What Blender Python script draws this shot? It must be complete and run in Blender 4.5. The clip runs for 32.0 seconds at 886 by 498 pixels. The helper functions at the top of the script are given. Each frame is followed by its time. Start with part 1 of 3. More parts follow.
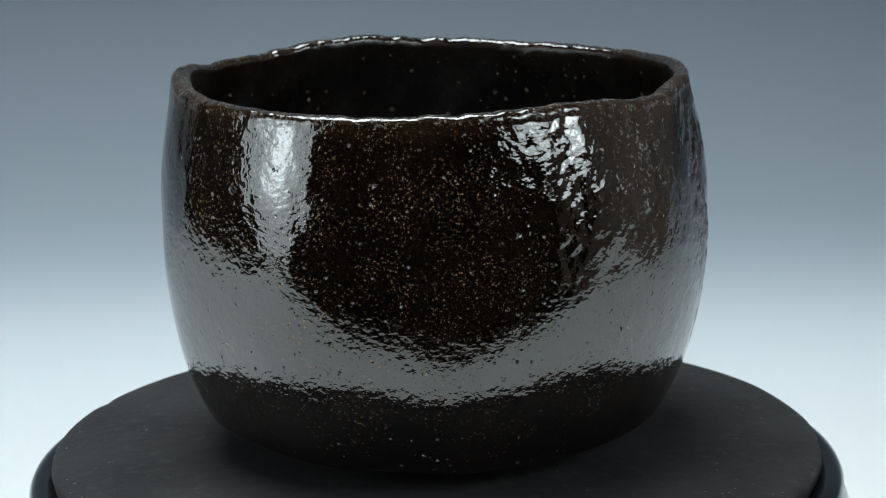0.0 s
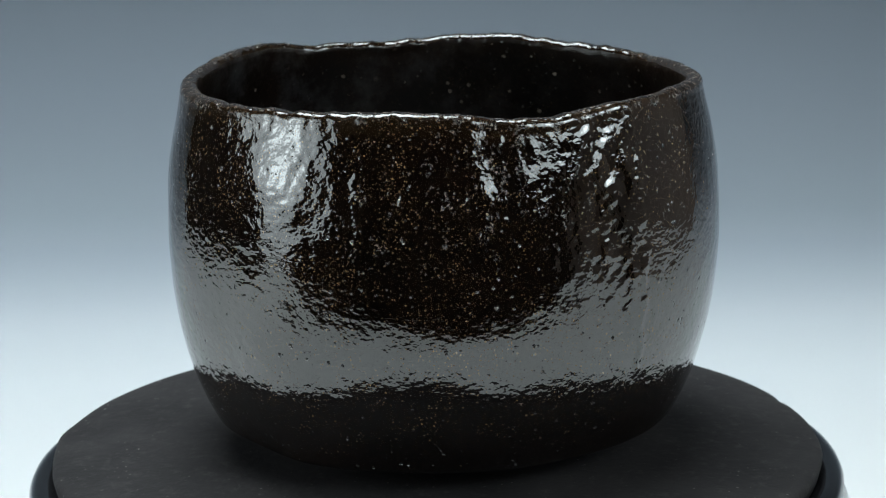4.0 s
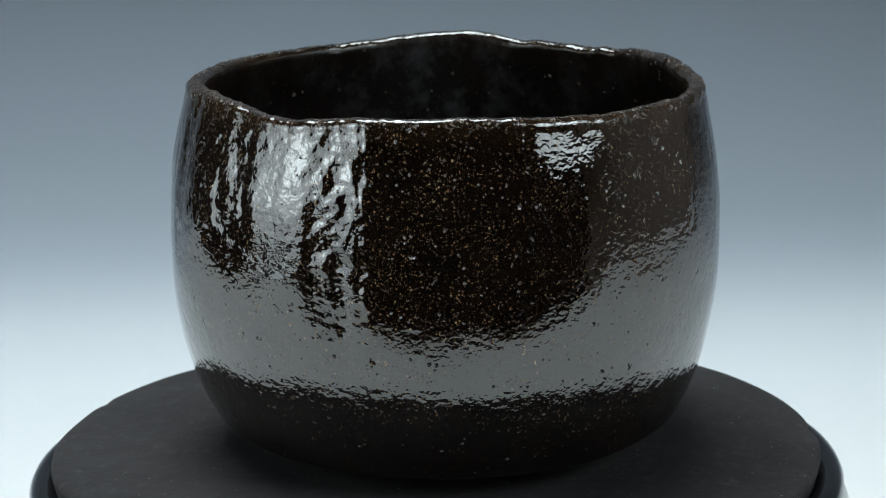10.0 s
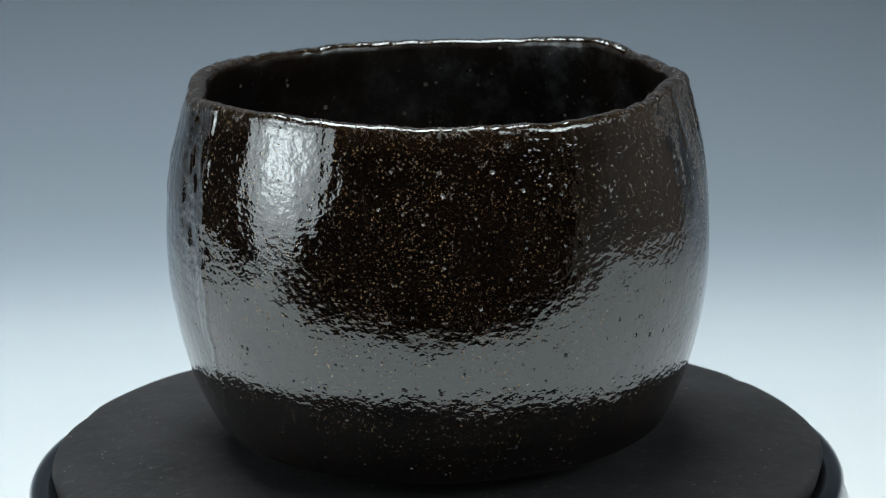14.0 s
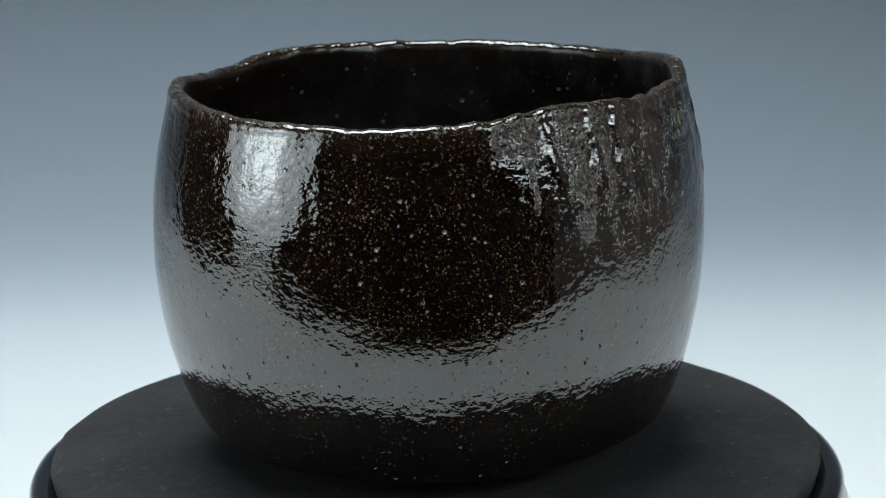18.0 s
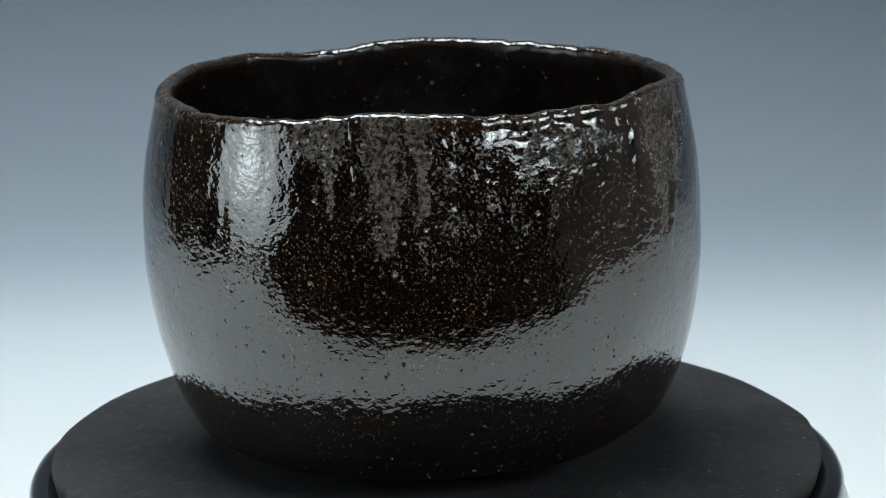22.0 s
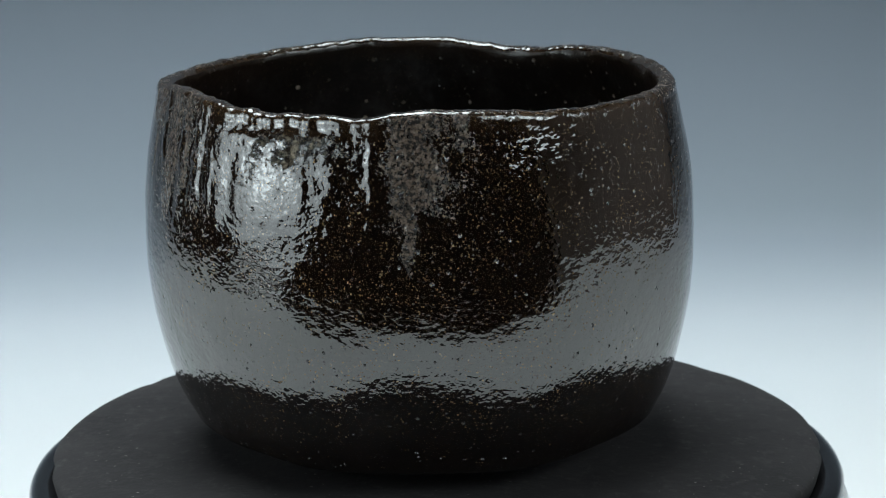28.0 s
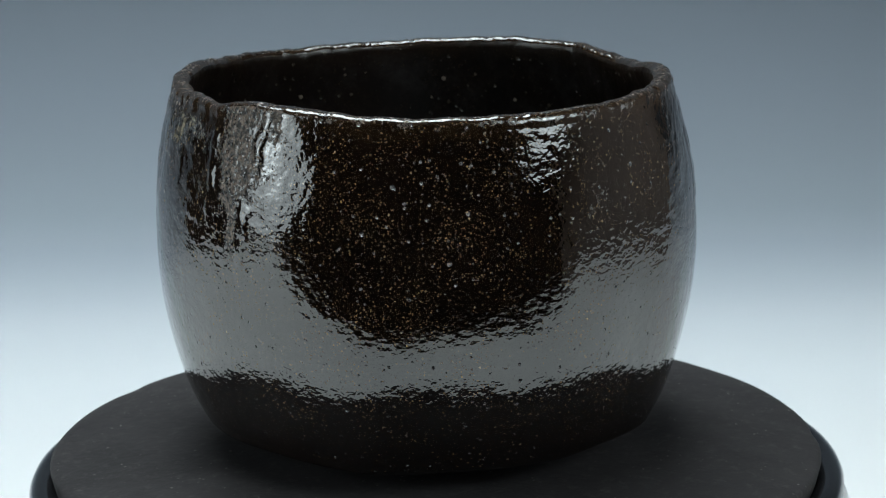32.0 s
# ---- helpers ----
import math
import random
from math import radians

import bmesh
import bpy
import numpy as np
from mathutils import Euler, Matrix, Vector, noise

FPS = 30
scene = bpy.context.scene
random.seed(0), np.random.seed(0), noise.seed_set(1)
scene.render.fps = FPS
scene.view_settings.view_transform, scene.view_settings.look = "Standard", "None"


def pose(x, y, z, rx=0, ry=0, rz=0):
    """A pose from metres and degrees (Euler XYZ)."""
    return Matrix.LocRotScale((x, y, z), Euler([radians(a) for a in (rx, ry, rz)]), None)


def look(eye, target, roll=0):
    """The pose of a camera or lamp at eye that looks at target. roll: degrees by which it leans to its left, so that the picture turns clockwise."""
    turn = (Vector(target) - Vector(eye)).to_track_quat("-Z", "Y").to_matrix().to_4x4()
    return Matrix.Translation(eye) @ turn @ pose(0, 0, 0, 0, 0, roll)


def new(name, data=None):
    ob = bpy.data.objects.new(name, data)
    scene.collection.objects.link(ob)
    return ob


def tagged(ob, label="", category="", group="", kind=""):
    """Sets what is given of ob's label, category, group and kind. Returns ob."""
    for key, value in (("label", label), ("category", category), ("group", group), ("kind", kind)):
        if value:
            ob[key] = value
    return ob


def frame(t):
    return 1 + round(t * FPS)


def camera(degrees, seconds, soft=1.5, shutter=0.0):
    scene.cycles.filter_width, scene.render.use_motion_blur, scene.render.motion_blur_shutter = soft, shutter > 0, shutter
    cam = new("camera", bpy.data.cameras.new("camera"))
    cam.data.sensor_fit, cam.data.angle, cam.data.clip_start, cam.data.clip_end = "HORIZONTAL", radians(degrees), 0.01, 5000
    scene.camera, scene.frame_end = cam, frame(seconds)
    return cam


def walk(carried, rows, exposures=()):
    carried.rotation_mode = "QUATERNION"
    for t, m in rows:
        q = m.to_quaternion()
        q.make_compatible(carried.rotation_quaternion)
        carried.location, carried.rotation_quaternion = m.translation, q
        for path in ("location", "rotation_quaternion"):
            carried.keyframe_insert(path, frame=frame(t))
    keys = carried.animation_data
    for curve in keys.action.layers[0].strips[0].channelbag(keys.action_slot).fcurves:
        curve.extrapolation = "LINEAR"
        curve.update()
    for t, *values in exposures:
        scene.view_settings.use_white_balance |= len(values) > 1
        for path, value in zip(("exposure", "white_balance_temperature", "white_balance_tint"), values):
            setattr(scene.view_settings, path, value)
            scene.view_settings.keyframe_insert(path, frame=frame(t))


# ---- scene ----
# A glazed tea bowl on a small motor turntable, inside a table-top studio with a graduated paper sweep.
SECONDS = 32.0
SPIN = -9.463  # degrees a second, seen from above

# ---- camera ----
cam = camera(26.83, SECONDS, 1.0)
EYE = Vector((0.0, -0.399, 0.1518))
YAW, DIP, LEAN = 0.005666, 0.255677, -0.974
AIM = EYE + Vector((math.sin(YAW) * math.cos(DIP), math.cos(YAW) * math.cos(DIP), -math.sin(DIP)))
cam.data.dof.use_dof, cam.data.dof.focus_distance, cam.data.dof.aperture_fstop = True, 0.356, 48.0
walk(cam, [(0.0, look(EYE, AIM, LEAN)), (SECONDS, look(EYE, AIM, LEAN))], [(0.0, 0.0), (SECONDS, 0.0)])

# ---- light: a dark studio, three soft boxes ----
world = bpy.data.worlds.new("dark_studio")
world.use_nodes = True
world.node_tree.nodes["Background"].inputs[0].default_value = (0.02, 0.022, 0.025, 1)
world.node_tree.nodes["Background"].inputs[1].default_value = 0.15
scene.world = world
GLOW_SIDE, GLOW_FRONT, GLOW_TOP = 3.1, 5.2, 8.25
GLOW_TINT = (0.85, 0.97, 1.0, 1)


# ---- materials ----
def material(name):
    m = bpy.data.materials.new(name)
    m.use_nodes = True
    nt = m.node_tree
    return m, nt, nt.nodes["Principled BSDF"]


def node(nt, kind, **values):
    n = nt.nodes.new(kind)
    for k, v in values.items():
        n.inputs[k].default_value = v
    return n


def mapped(nt, scale=(1, 1, 1)):
    tc = nt.nodes.new("ShaderNodeTexCoord")
    mp = nt.nodes.new("ShaderNodeMapping")
    mp.inputs["Scale"].default_value = scale
    nt.links.new(tc.outputs["Object"], mp.inputs["Vector"])
    return mp.outputs["Vector"]


def ramp(nt, source, stops):
    r = nt.nodes.new("ShaderNodeValToRGB")
    while len(r.color_ramp.elements) < len(stops):
        r.color_ramp.elements.new(0.5)
    for e, (at, c) in zip(r.color_ramp.elements, stops):
        e.position, e.color = at, (*c, 1) if len(c) == 3 else c
    nt.links.new(source, r.inputs["Fac"])
    return r.outputs["Color"]


def noise_tex(nt, vec, scale, detail=4.0, rough=0.55):
    n = node(nt, "ShaderNodeTexNoise", Scale=scale, Detail=detail, Roughness=rough)
    nt.links.new(vec, n.inputs["Vector"])
    return n.outputs["Fac"]


def maths(nt, op, a, b=None, clamp=False):
    n = nt.nodes.new("ShaderNodeMath")
    n.operation, n.use_clamp = op, clamp
    for i, v in enumerate((a, b)):
        if v is None:
            continue
        if isinstance(v, (int, float)):
            n.inputs[i].default_value = v
        else:
            nt.links.new(v, n.inputs[i])
    return n.outputs[0]


def mix(nt, fac, a, b):
    n = nt.nodes.new("ShaderNodeMix")
    n.data_type = "RGBA"
    for i, v in ((0, fac), (6, a), (7, b)):
        if isinstance(v, (int, float)):
            n.inputs[i].default_value = v
        elif isinstance(v, tuple):
            n.inputs[i].default_value = (*v, 1)
        else:
            nt.links.new(v, n.inputs[i])
    return n.outputs[2]


def specks(nt, vec, scale, size, share):
    """1 inside scattered round grains, 0 outside; share: how many of the cells hold one."""
    v = node(nt, "ShaderNodeTexVoronoi", Scale=scale)
    nt.links.new(vec, v.inputs["Vector"])
    sep = nt.nodes.new("ShaderNodeSeparateColor")
    nt.links.new(v.outputs["Color"], sep.inputs[0])
    own = maths(nt, "MULTIPLY", sep.outputs[1], size)
    near = maths(nt, "LESS_THAN", v.outputs["Distance"], own)
    pick = maths(nt, "LESS_THAN", sep.outputs[0], share)
    return maths(nt, "MULTIPLY", near, pick), sep.outputs[2]


def bump(nt, bsdf, height, strength, distance, before=None):
    b = node(nt, "ShaderNodeBump", Strength=strength, Distance=distance)
    nt.links.new(height, b.inputs["Height"])
    if before is not None:
        nt.links.new(before, b.inputs["Normal"])
    nt.links.new(b.outputs["Normal"], bsdf.inputs["Normal"])
    return b.outputs["Normal"]


def glaze_material():
    m, nt, bsdf = material("black_tenmoku_glaze")
    vec = mapped(nt)

    def mask(name):
        at = nt.nodes.new("ShaderNodeAttribute")
        at.attribute_name = name
        return at.outputs["Fac"]

    cloud = noise_tex(nt, vec, 55, 5)
    grain = noise_tex(nt, vec, 1150, 2, 0.6)
    # Fewer grains inside; low on the wall the thinning paints in shade.
    outside = maths(nt, "SUBTRACT", 1.0, maths(nt, "MULTIPLY", mask("plain"), 0.80))
    base = mix(nt, ramp(nt, cloud, [(0.38, (0, 0, 0)), (0.66, (1, 1, 1))]), (0.0016, 0.0010, 0.0009), (0.0060, 0.0032, 0.0024))
    # grains of rust, gold and white that float in the glaze, thicker in some places
    shake = node(nt, "ShaderNodeTexNoise", Scale=2600.0, Detail=2.0)
    nt.links.new(vec, shake.inputs["Vector"])
    push = nt.nodes.new("ShaderNodeVectorMath")
    push.operation = "MULTIPLY_ADD"
    nt.links.new(shake.outputs["Color"], push.inputs[0])
    push.inputs[1].default_value = (0.00042, 0.00042, 0.00042)
    nt.links.new(vec, push.inputs[2])
    uneven = push.outputs[0]
    crowd = maths(nt, "MULTIPLY", outside, ramp(nt, noise_tex(nt, vec, 95, 4, 0.6), [(0.36, (0.22, 0.22, 0.22)), (0.66, (1, 1, 1))]))

    def grains(base, scale, size, share, strong, dark, pale, hollow=False, power=2.2):
        hit, tone = specks(nt, uneven, scale, size, share)
        if hollow:
            core, _ = specks(nt, uneven, scale, size * 0.55, share)
            hit = maths(nt, "SUBTRACT", hit, maths(nt, "MULTIPLY", core, 0.8))
        fac = maths(nt, "MULTIPLY", maths(nt, "MULTIPLY", hit, crowd), strong)
        return mix(nt, fac, base, mix(nt, maths(nt, "POWER", tone, power), dark, pale))

    mist = ramp(nt, noise_tex(nt, vec, 1500, 3, 0.7), [(0.45, (0, 0, 0)), (0.72, (1, 1, 1))])
    base = mix(nt, maths(nt, "MULTIPLY", maths(nt, "MULTIPLY", mist, crowd), 0.8), base, (0.036, 0.0190, 0.0105))
    base = grains(base, 3600, 0.60, 0.60, 0.72, (0.018, 0.010, 0.006), (0.15, 0.090, 0.046), False, 1.6)
    base = grains(base, 2700, 0.56, 0.34, 0.85, (0.030, 0.018, 0.010), (0.37, 0.25, 0.118), False, 2.3)
    base = grains(base, 1900, 0.46, 0.12, 0.80, (0.05, 0.034, 0.018), (0.48, 0.385, 0.25), False, 2.5)
    base = grains(base, 1250, 0.22, 0.04, 0.45, (0.03, 0.02, 0.010), (0.26, 0.20, 0.13), True)
    dot, tone = specks(nt, uneven, 430, 0.30, 0.38)
    dot = maths(nt, "MULTIPLY", maths(nt, "MULTIPLY", dot, mask("inside")), maths(nt, "POWER", tone, 1.5))
    base = mix(nt, dot, base, (0.24, 0.20, 0.165))
    # Pale sheen inside: part of the reflection there is painted into the colour.
    hazy = ramp(nt, noise_tex(nt, vec, 110, 6, 0.72), [(0.48, (0, 0, 0)), (0.70, (1, 1, 1))])
    painted_sheen = maths(nt, "MULTIPLY", maths(nt, "MULTIPLY", hazy, mask("sheen_area")), mask("inside"))
    base = mix(nt, painted_sheen, base, (0.030, 0.031, 0.034))
    thin = maths(nt, "MULTIPLY", mask("lip"), ramp(nt, noise_tex(nt, vec, 260, 5), [(0.35, (0.25, 0.25, 0.25)), (0.7, (1, 1, 1))]))
    base = mix(nt, thin, base, (0.046, 0.026, 0.013))
    flaky = maths(nt, "ADD", mask("crust"), maths(nt, "MULTIPLY", maths(nt, "SUBTRACT", noise_tex(nt, mapped(nt, (1, 1, 1.5)), 420, 8, 0.78), 0.5), 2.4))
    flaky = ramp(nt, flaky, [(0.46, (0, 0, 0)), (0.62, (1, 1, 1))])
    lumps = noise_tex(nt, vec, 520, 5, 0.68)
    crusty = mix(nt, ramp(nt, lumps, [(0.42, (0, 0, 0)), (0.68, (1, 1, 1))]), (0.014, 0.0095, 0.006), (0.40, 0.335, 0.245))
    base = mix(nt, maths(nt, "MULTIPLY", flaky, 0.9), base, crusty)
    # dry, matte runs of glaze
    coarse = maths(nt, "MULTIPLY", maths(nt, "SUBTRACT", noise_tex(nt, mapped(nt, (1, 1, 0.7)), 330, 4, 0.6), 0.5), 1.1)
    crumbs = maths(nt, "MULTIPLY", maths(nt, "SUBTRACT", noise_tex(nt, vec, 1300, 4, 0.75), 0.5), 1.9)
    ragged = maths(nt, "ADD", maths(nt, "ADD", mask("matte"), coarse), crumbs)
    dry = ramp(nt, ragged, [(0.47, (0, 0, 0)), (0.53, (1, 1, 1))])
    glassy = ramp(nt, noise_tex(nt, vec, 1250, 2, 0.6), [(0.54, (0, 0, 0)), (0.58, (1, 1, 1))])
    dull = maths(nt, "MULTIPLY", dry, maths(nt, "SUBTRACT", 1.0, maths(nt, "MULTIPLY", glassy, 0.95)))
    base = mix(nt, dry, base, mix(nt, ramp(nt, grain, [(0.42, (0, 0, 0)), (0.60, (1, 1, 1))]), (0.006, 0.004, 0.003), (0.135, 0.100, 0.078)))
    nt.links.new(base, bsdf.inputs["Base Color"])
    rough = maths(nt, "ADD", maths(nt, "MULTIPLY", maths(nt, "MAXIMUM", dull, maths(nt, "MULTIPLY", flaky, 0.8)), 0.32), 0.004)
    rough_var = maths(nt, "ADD", rough, maths(nt, "MULTIPLY", noise_tex(nt, vec, 140, 4), 0.014))
    rough_var = maths(nt, "ADD", rough_var, maths(nt, "MULTIPLY", mask("inside"), 0.30))
    rough_var = maths(nt, "ADD", rough_var, maths(nt, "MULTIPLY", thin, 0.20))
    nt.links.new(rough_var, bsdf.inputs["Roughness"])
    bsdf.inputs["IOR"].default_value = 1.93
    level = maths(nt, "SUBTRACT", 0.5, maths(nt, "MAXIMUM", maths(nt, "MULTIPLY", dull, 0.36), maths(nt, "MULTIPLY", flaky, 0.46)))
    level = maths(nt, "SUBTRACT", level, maths(nt, "MULTIPLY", maths(nt, "SUBTRACT", mask("inside"), painted_sheen), 0.34))
    nt.links.new(level, bsdf.inputs["Specular IOR Level"])
    # a near mirror-smooth skin with faint lying ripples, sharp pin holes and grit
    skin = noise_tex(nt, mapped(nt, (1, 1, 1.15)), 330, 1, 0.5)
    n1 = bump(nt, bsdf, skin, 0.15, 0.0006)
    ripple = noise_tex(nt, mapped(nt, (1, 1, 1.2)), 800, 1.5, 0.5)
    n2 = bump(nt, bsdf, ripple, 0.22, 0.0004, n1)
    for scale, size, share, depth in ((250, 0.12, 0.45, 0.0014), (430, 0.15, 0.38, 0.0009), (950, 0.18, 0.14, 0.0005)):
        pit = node(nt, "ShaderNodeTexVoronoi", Scale=float(scale))
        nt.links.new(uneven, pit.inputs["Vector"])
        some = nt.nodes.new("ShaderNodeSeparateColor")
        nt.links.new(pit.outputs["Color"], some.inputs[0])
        hole = ramp(nt, pit.outputs["Distance"], [(0.0, (0, 0, 0)), (size, (1, 1, 1))])
        few = maths(nt, "GREATER_THAN", some.outputs[0], share)
        n2 = bump(nt, bsdf, maths(nt, "MAXIMUM", hole, few), 1.0, depth, n2)
    n2 = bump(nt, bsdf, maths(nt, "MULTIPLY", maths(nt, "MAXIMUM", dry, flaky), noise_tex(nt, vec, 900, 1, 0.6)), 0.65, 0.0010, n2)
    n2 = bump(nt, bsdf, maths(nt, "MULTIPLY", flaky, lumps), 0.9, 0.0016, n2)
    bump(nt, bsdf, maths(nt, "MULTIPLY", maths(nt, "MAXIMUM", dry, flaky), grain), 0.3, 0.0006, n2)
    return m


def mat_material():
    m, nt, bsdf = material("black_rubber_mat")
    vec = mapped(nt)
    dust = noise_tex(nt, vec, 38, 6, 0.65)
    c = mix(nt, ramp(nt, dust, [(0.35, (0, 0, 0)), (0.75, (1, 1, 1))]), (0.0184, 0.0168, 0.0178), (0.038, 0.0346, 0.0358))
    smear = ramp(nt, noise_tex(nt, vec, 330, 5, 0.7), [(0.54, (0, 0, 0)), (0.80, (1, 1, 1))])
    c = mix(nt, maths(nt, "MULTIPLY", smear, 0.7), c, (0.072, 0.064, 0.065))
    patchy = ramp(nt, noise_tex(nt, vec, 60, 3), [(0.42, (0.1, 0.1, 0.1)), (0.62, (1, 1, 1))])
    for scale, size, share, strong in ((420, 0.16, 0.20, 0.35), (950, 0.30, 0.22, 0.5), (240, 0.08, 0.20, 0.8)):
        fleck, tone = specks(nt, vec, scale, size, share)
        c = mix(nt, maths(nt, "MULTIPLY", maths(nt, "MULTIPLY", fleck, patchy), maths(nt, "MULTIPLY", tone, strong)), c, (0.36, 0.32, 0.31))
    nt.links.new(c, bsdf.inputs["Base Color"])
    bsdf.inputs["Roughness"].default_value = 0.85
    bsdf.inputs["Specular IOR Level"].default_value = 0.25
    bump(nt, bsdf, noise_tex(nt, vec, 420, 4, 0.6), 0.35, 0.0006)
    return m


def plain_material(name, colour, rough, grain=900, depth=0.0001, spread=0.15, ior=1.5):
    m, nt, bsdf = material(name)
    vec = mapped(nt)
    f = noise_tex(nt, vec, 30, 5)
    dark = tuple(v * (1 - spread) for v in colour)
    nt.links.new(mix(nt, f, dark, colour), bsdf.inputs["Base Color"])
    r = maths(nt, "ADD", rough, maths(nt, "MULTIPLY", noise_tex(nt, vec, 60, 4), 0.08))
    nt.links.new(r, bsdf.inputs["Roughness"])
    bsdf.inputs["IOR"].default_value = ior
    bump(nt, bsdf, noise_tex(nt, vec, grain, 3), 0.3, depth)
    return m


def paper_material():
    """Photographer's paper, graded from white at the front to slate blue at the back; the tones also hold the light's
    fall-off.
    """
    m, nt, bsdf = material("graduated_paper_with_falloff")
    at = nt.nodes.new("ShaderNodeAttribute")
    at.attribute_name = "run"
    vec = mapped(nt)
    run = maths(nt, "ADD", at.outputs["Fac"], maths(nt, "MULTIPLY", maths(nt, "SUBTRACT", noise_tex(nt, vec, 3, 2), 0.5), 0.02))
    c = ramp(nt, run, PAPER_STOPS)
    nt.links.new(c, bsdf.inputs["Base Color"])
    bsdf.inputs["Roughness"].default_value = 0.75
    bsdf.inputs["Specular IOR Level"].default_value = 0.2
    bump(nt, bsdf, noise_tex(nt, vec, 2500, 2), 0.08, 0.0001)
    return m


def glow_material(name, strength, bulb_stops):
    m = bpy.data.materials.new(name)
    m.use_nodes = True
    nt = m.node_tree
    nt.nodes.clear()
    out = nt.nodes.new("ShaderNodeOutputMaterial")
    e = nt.nodes.new("ShaderNodeEmission")
    tc = nt.nodes.new("ShaderNodeTexCoord")
    far = nt.nodes.new("ShaderNodeVectorMath")
    far.operation = "LENGTH"
    nt.links.new(tc.outputs["Object"], far.inputs[0])
    bulb = ramp(nt, maths(nt, "MULTIPLY", far.outputs["Value"], 2.6), [(at, (v, v, v)) for at, v in bulb_stops])
    nt.links.new(maths(nt, "MULTIPLY", bulb, strength), e.inputs["Strength"])
    e.inputs["Color"].default_value = GLOW_TINT
    nt.links.new(e.outputs[0], out.inputs["Surface"])
    return m


# Back tones are lowered to put the light's fall-off into the paper.
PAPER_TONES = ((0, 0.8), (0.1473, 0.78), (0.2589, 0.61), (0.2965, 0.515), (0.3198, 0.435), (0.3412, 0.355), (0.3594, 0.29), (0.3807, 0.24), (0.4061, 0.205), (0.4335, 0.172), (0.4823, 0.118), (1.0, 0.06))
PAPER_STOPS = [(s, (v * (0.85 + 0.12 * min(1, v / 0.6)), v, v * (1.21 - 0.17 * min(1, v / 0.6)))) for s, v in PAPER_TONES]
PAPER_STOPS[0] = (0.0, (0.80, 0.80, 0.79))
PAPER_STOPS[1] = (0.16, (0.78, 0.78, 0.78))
GLAZE = glaze_material()
CLAY = plain_material("dark_fired_clay", (0.012, 0.009, 0.008), 0.7, 1200, 0.0003)
MAT = mat_material()
GLOSS = plain_material("glossy_black_plastic", (0.012, 0.012, 0.014), 0.12)
WHITE = plain_material("white_plastic", (0.74, 0.75, 0.76), 0.35)
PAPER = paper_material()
WOOD = plain_material("dark_table_board", (0.06, 0.05, 0.045), 0.6)
FABRIC = plain_material("black_softbox_cloth", (0.015, 0.015, 0.016), 0.9, 1800, 0.0002)
METAL = plain_material("black_lacquered_steel", (0.02, 0.02, 0.02), 0.4)
WALL = plain_material("warm_grey_studio_paint", (0.62, 0.51, 0.465), 0.8)
SURROUND = plain_material("black_studio_surround", (0.02, 0.02, 0.021), 0.9)
SCRATCH = plain_material("pale_scratch", (0.020, 0.016, 0.013), 0.7)
FLOOR = plain_material("dark_studio_floor", (0.04, 0.037, 0.034), 0.6)


# ---- builders ----
def mesh_of(name, verts, faces, mat, smooth=True):
    me = bpy.data.meshes.new(name)
    me.from_pydata(verts, [], faces)
    me.materials.append(mat)
    if smooth:
        me.polygons.foreach_set("use_smooth", [True] * len(me.polygons))
    me.update()
    return me


def piece(name, me, parent=None, label=""):
    ob = new(name, me)
    if parent is not None:
        ob.parent = parent
    return tagged(ob, label) if label else ob


def box(bm, centre, size, turn=0.0, bevel=0.0):
    made = bmesh.ops.create_cube(bm, size=1.0, matrix=Matrix.Translation(centre) @ Matrix.Rotation(turn, 4, "Z") @ Matrix.Diagonal((*size, 1)))
    if bevel:
        es = list({e for v in made["verts"] for e in v.link_edges})
        bmesh.ops.bevel(bm, geom=es, offset=bevel, segments=2, affect="EDGES", profile=0.5)


def part(name, bm, mat, parent, label="", smooth=False):
    me = bpy.data.meshes.new(name)
    bm.to_mesh(me)
    bm.free()
    me.materials.append(mat)
    if smooth:
        me.polygons.foreach_set("use_smooth", [True] * len(me.polygons))
    return piece(name, me, parent, label)


def smooth(x, lo, hi):
    t = np.clip((x - lo) / (hi - lo), 0, 1)
    return t * t * (3 - 2 * t)


def lathe(name, profile, mat, segments=256, wobble=None):
    """A turned body from (radius, height) pairs; wobble(angle, index) adds to the radius."""
    verts, faces = [], []
    for i, (r, z) in enumerate(profile):
        for j in range(segments):
            a = math.tau * j / segments
            rr = r + (wobble(a, i) if wobble else 0.0)
            verts.append((rr * math.cos(a), rr * math.sin(a), z))
    n = len(profile)
    for i in range(n - 1):
        for j in range(segments):
            k = (j + 1) % segments
            faces.append((i * segments + j, i * segments + k, (i + 1) * segments + k, (i + 1) * segments + j))
    faces.append(tuple(range((n - 1) * segments, n * segments)))
    faces.append(tuple(range(segments - 1, -1, -1)))
    return mesh_of(name, verts, faces, mat)


# ---- studio room ----
TABLE_Z = -0.042
ROOM = 1.7


def slab(name, centre, size, mat, kind="structure", label=""):
    bm = bmesh.new()
    box(bm, centre, size)
    me = bpy.data.meshes.new(name)
    bm.to_mesh(me)
    bm.free()
    me.materials.append(mat)
    return tagged(new(name, me), label, kind=kind)


